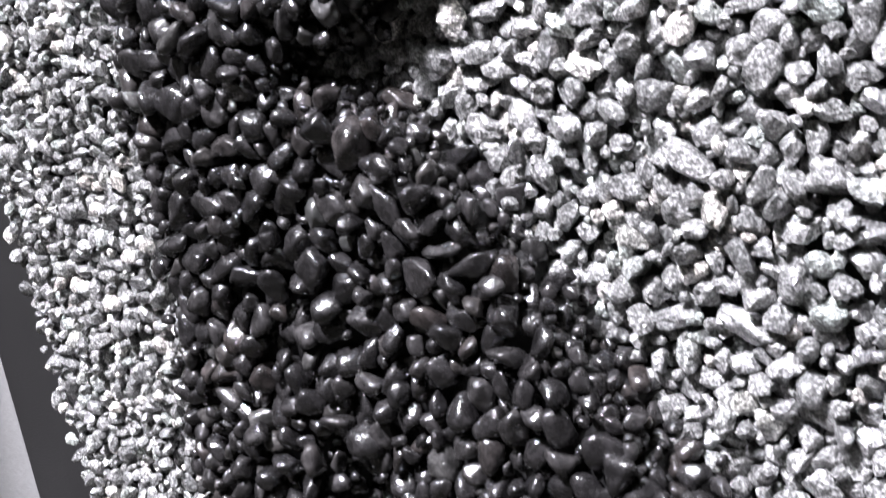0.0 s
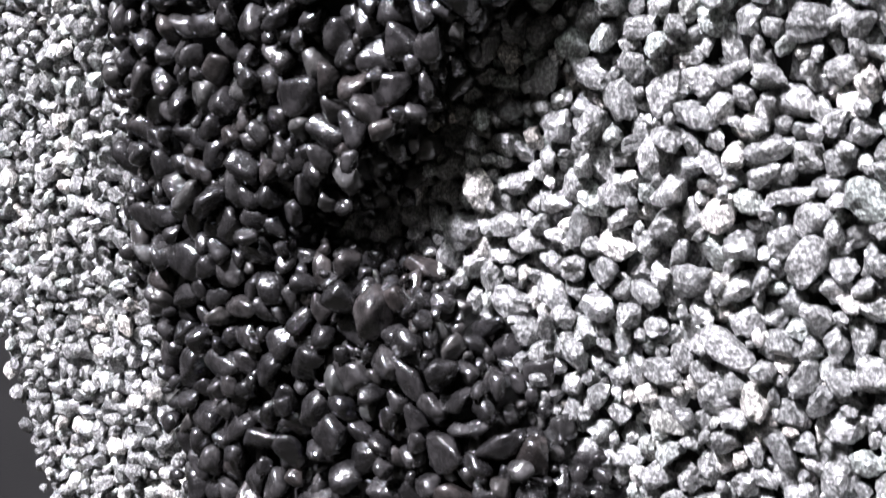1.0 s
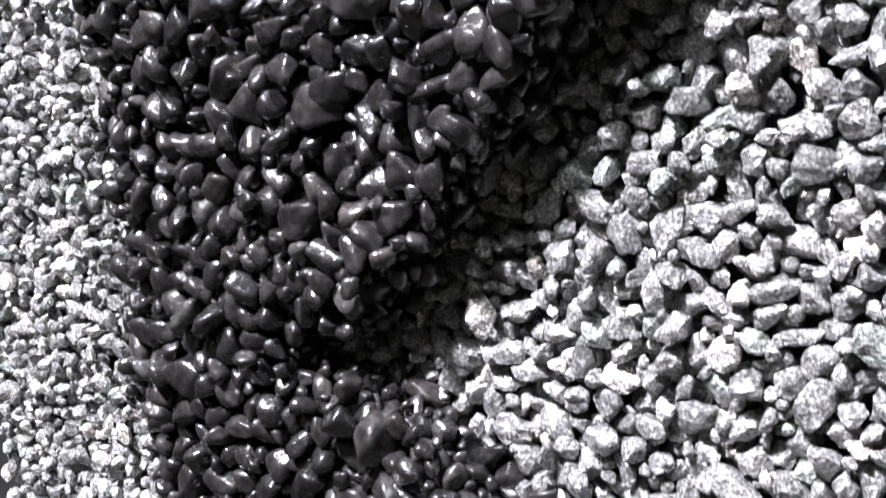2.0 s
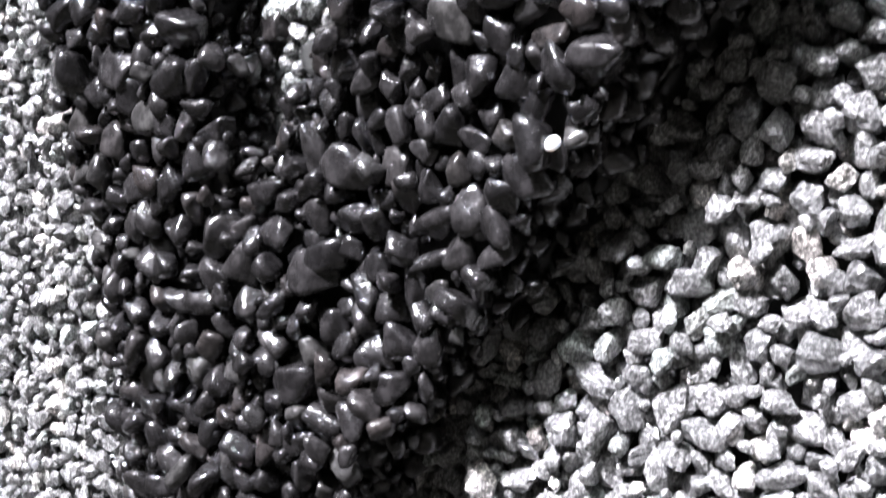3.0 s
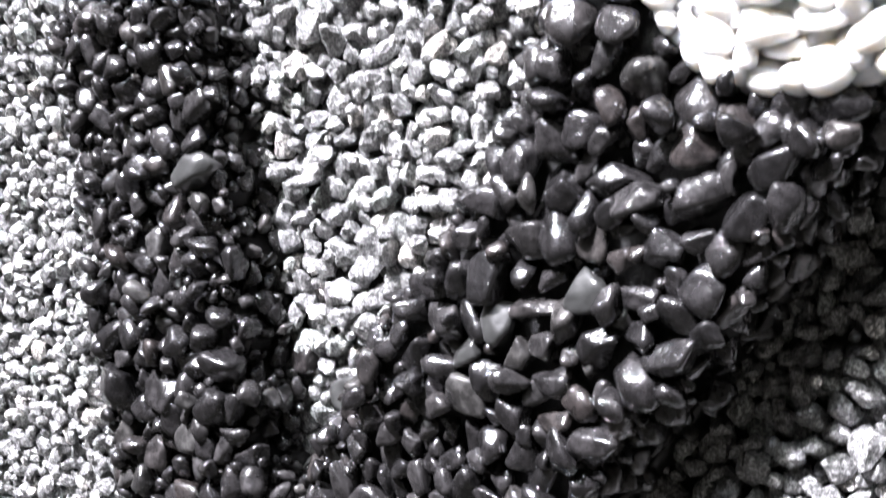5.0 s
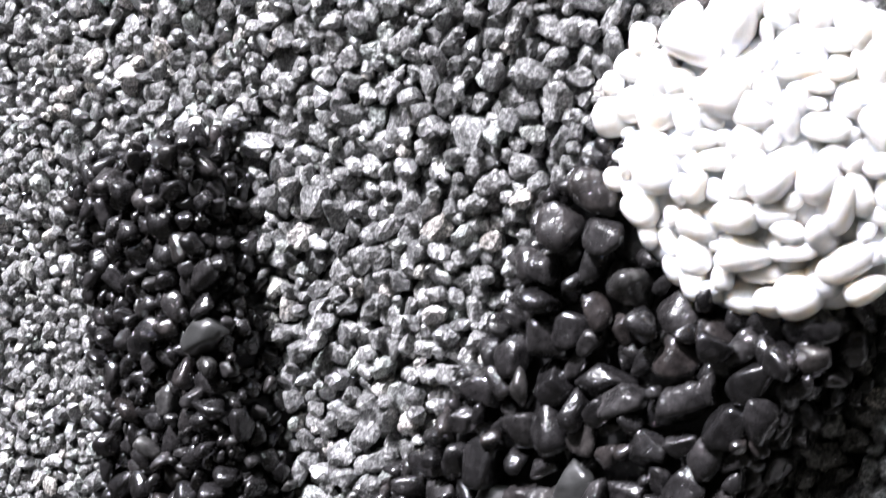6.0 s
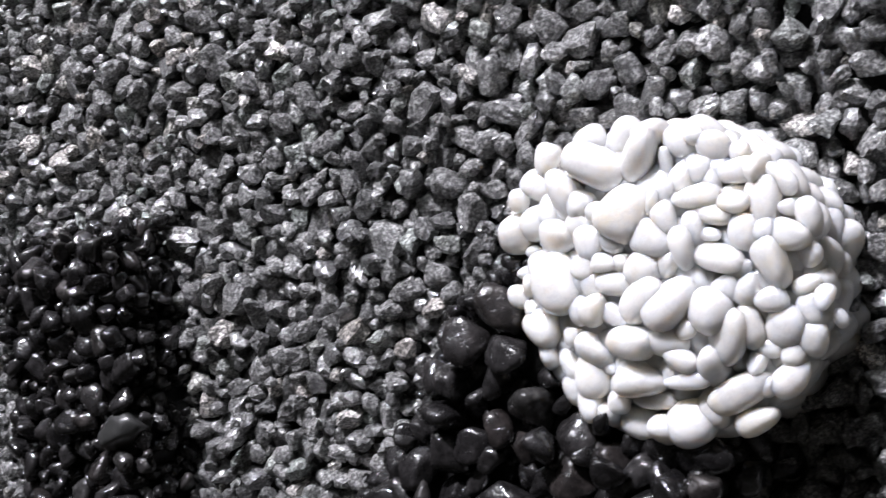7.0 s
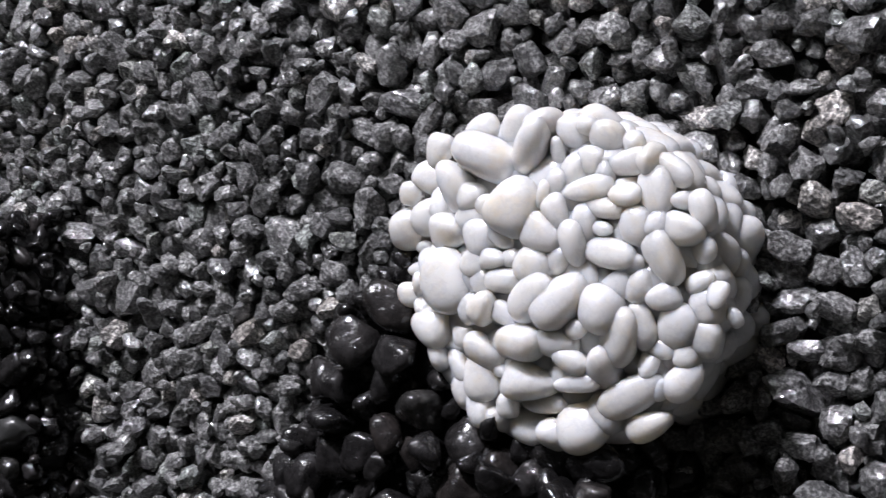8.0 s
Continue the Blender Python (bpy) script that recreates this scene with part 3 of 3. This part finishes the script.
for row in CHARCOAL + PALE_FOOT:
    chosen.append(set_stone("charcoal_pebble", "black", CHAR, *row, -0.0015 - float(letter(row[0] / 1000, Z0 + row[1] / 1000)[1]), black_letter))
pebbles = scatter(on_letter, [(0.0064, 0.0076), (0.0052, 0.0064), (0.0042, 0.0052), (0.003, 0.004)], 0.73, [26000, 50000, 80000, 60000], chosen)
lay("black_pebble", "black", stone_meshes("black", BLACK), BLACK_J, pebbles, black_letter, "glossy black pebbles set close together", 48,
    lambda s: -s[0][0] - 0.25 * s[0][2], 225, 32)

# the strip of black sheet along the lower side of the upper stroke
bm = bmesh.new()
u, v = Vector((0.725, 0, 0.689)), Vector((0.689, 0, -0.725))
base = Vector((-0.0095, 0, Z0 + 0.0245)) + v * 0.0585
rows = []
for i in range(61):
    s = -0.055 + 0.235 * i / 60
    wave = 0.0014 * math.sin(s * 160) + 0.0008 * math.sin(s * 410 + 1)
    rows.append([bm.verts.new(base + u * s + v * (wave + out) + Vector((0, y, 0)))
                 for y, out in ((0.006, 0.002), (-0.002, -0.0006), (-0.007 - wave, -0.002), (-0.007 - wave, -0.0032), (0.006, 0.0))])
for a, b in zip(rows, rows[1:]):
    for k in range(4):
        bm.faces.new((a[k], b[k], b[k + 1], a[k + 1]))
bmesh.ops.recalc_face_normals(bm, faces=bm.faces[:])
for f in bm.faces:
    f.smooth = True
part("edging", bm, SHEET, black_letter, "wavy strip of black sheet along the edge")

# ---- the white dot ----
dot = tagged(new("pebble_disc"), "round raised disc of smooth white marble pebbles", "pebble disc")
DISC_TOP = 0.0405


def disc_height(r):
    return DISC_TOP - 0.009 * (r / DISC[2]) ** 2.5


bm = bmesh.new()
rings = [[bm.verts.new((DISC[0] + WIDE * rad * math.cos(a), y, Z0 + DISC[1] + rad * math.sin(a))) for a in np.linspace(0, 2 * math.pi, 48, endpoint=False)]
         for rad, y in ((DISC[2] - 0.002, 0.006), (DISC[2] - 0.003, -0.017), (DISC[2] - 0.009, -0.024), (0.025, -0.029), (0.002, -0.031))]
for a, b in zip(rings, rings[1:]):
    for i in range(48):
        bm.faces.new((a[i - 1], a[i], b[i], b[i - 1]))
bm.faces.new(rings[-1])
bm.faces.new(rings[0][::-1])
bmesh.ops.recalc_face_normals(bm, faces=bm.faces[:])
for f in bm.faces:
    f.smooth = True
part("core", bm, GROUT, dot, "pale resin between the pebbles")


def on_disc(count):
    a, on_top = rng.uniform(0, 2 * math.pi, count), rng.uniform(0, 1, count) < 0.5
    r = np.where(on_top, (DISC[2] - 0.003) * np.sqrt(rng.uniform(0, 1, count)), DISC[2] - 0.002)
    lean = np.where(on_top, 0.5 * (r / DISC[2]) ** 3, 4.0)
    y = np.where(on_top, rng.normal(0.006, 0.0015, count) - disc_height(r), -rng.uniform(0.0, 0.032, count))
    n = np.stack([np.cos(a) * lean, -np.ones(count), np.sin(a) * lean], axis=1)
    places = np.stack([DISC[0] + WIDE * r * np.cos(a), y, Z0 + DISC[1] + r * np.sin(a)], axis=1)
    return places, n / np.linalg.norm(n, axis=1)[:, None], np.ones(count)


# the pebbles of its face: x, z, half length, half width (millimetres) and the long axis's angle
FACE_TOP = [(123, 237, 5.8, 4.5, 59), (141, 240, 6.1, 5.0, 9), (155, 239, 6.7, 6.3, 63), (161, 231, 10.0, 5.0, 53), (174, 234, 6.3, 5.4,
    162), (169, 227, 6.1, 2.0, 81), (180, 224, 5.1, 4.1, 169), (185, 230, 5.8, 5.7, 149), (192, 221, 8.0, 4.1, 0), (144, 231, 12.2, 6.4,
    145), (118, 229, 6.4, 5.0, 141), (131, 224, 9.8, 5.4, 114), (110, 225, 4.1, 4.0, 76), (155, 214, 9.4, 8.9, 58), (106, 214, 7.0, 7.0,
    90), (116, 216, 6.1, 6.1, 99), (127, 210, 7.1, 6.1, 172), (141, 206, 6.1, 6.1, 81), (144, 216, 4.0, 3.2, 0)]
FACE_MIDDLE = [(165, 216, 4.5, 2.0, 63), (180, 215, 8.0, 4.1, 0), (184, 209, 7.3, 3.2, 164), (194, 202, 6.1, 5.1, 81), (200, 211, 8.1,
    6.0, 97), (201, 192, 8.2, 5.1, 104), (207, 199, 6.3, 5.0, 162), (169, 210, 5.4, 4.1, 112), (164, 204, 7.2, 5.7, 146), (184, 196, 9.5,
    4.5, 162), (174, 200, 7.0, 4.0, 90), (183, 203, 4.1, 2.2, 166), (113, 207, 3.0, 2.0, 0), (109, 200, 5.0, 3.0, 0), (125, 194, 11.2, 9.1,
    100), (107, 192, 6.1, 4.1, 171), (116, 181, 7.6, 7.3, 113), (146, 199, 5.1, 3.2, 169), (148, 192, 7.1, 4.0, 172)]
FACE_LOW = [(137, 199, 5.0, 5.0, 0), (159, 195, 6.4, 6.4, 141), (159, 186, 8.6, 5.7, 36), (168, 184, 10.0, 6.4, 37), (180, 180, 7.3,
    7.3, 74), (147, 182, 5.0, 3.6, 143), (152, 173, 8.2, 5.4, 166), (140, 185, 5.7, 4.5, 45), (168, 166, 5.8, 3.6, 149), (184, 171, 9.4,
    6.3, 58), (171, 175, 4.0, 3.2, 0), (192, 185, 5.4, 4.0, 68), (191, 174, 7.1, 4.1, 98), (199, 181, 5.1, 4.0, 11), (201, 172, 7.3, 6.3,
    74), (210, 177, 5.4, 5.1, 112), (209, 184, 5.4, 3.2, 22), (208, 168, 5.4, 4.5, 68), (217, 173, 3.2, 2.2, 108)]
FACE_FOOT = [(200, 157, 7.1, 5.0, 45), (184, 154, 10.8, 5.4, 22), (152, 161, 9.2, 6.3, 167), (169, 159, 8.0, 3.0, 0), (133, 164, 8.0,
    6.0, 90), (123, 168, 5.8, 3.2, 121), (146, 147, 9.2, 5.4, 167), (166, 146, 8.5, 7.6, 21), (187, 145, 7.3, 4.1, 16), (142, 154, 4.1, 4.0,
    166), (156, 154, 8.1, 3.2, 173), (214, 180, 4.1, 3.2, 76), (211, 193, 4.1, 4.0, 14), (205, 217, 7.1, 3.6, 135), (213, 204, 6.1, 4.0,
    99), (194, 167, 5.1, 3.2, 169), (133, 185, 5.0, 4.1, 90)]
face = []
for row in FACE_TOP + FACE_MIDDLE + FACE_LOW + FACE_FOOT:
    r = min(DISC[2], math.hypot((row[0] / 1000 - DISC[0]) / WIDE, row[1] / 1000 - DISC[1]))
    face.append(set_stone("white_pebble", "white", WHITE, *row, 0.0025 + rng.normal(0, 0.0012) - disc_height(r), dot))
whites = scatter(on_disc, [(0.0056, 0.0068), (0.0045, 0.0056), (0.0032, 0.004)], 0.66, [4000, 9000, 9000], face)
lay("white_pebble", "white", stone_meshes("white", WHITE), WHITE_J, whites, dot, "white pebbles", 16, lambda s: -s[0][0], 230)
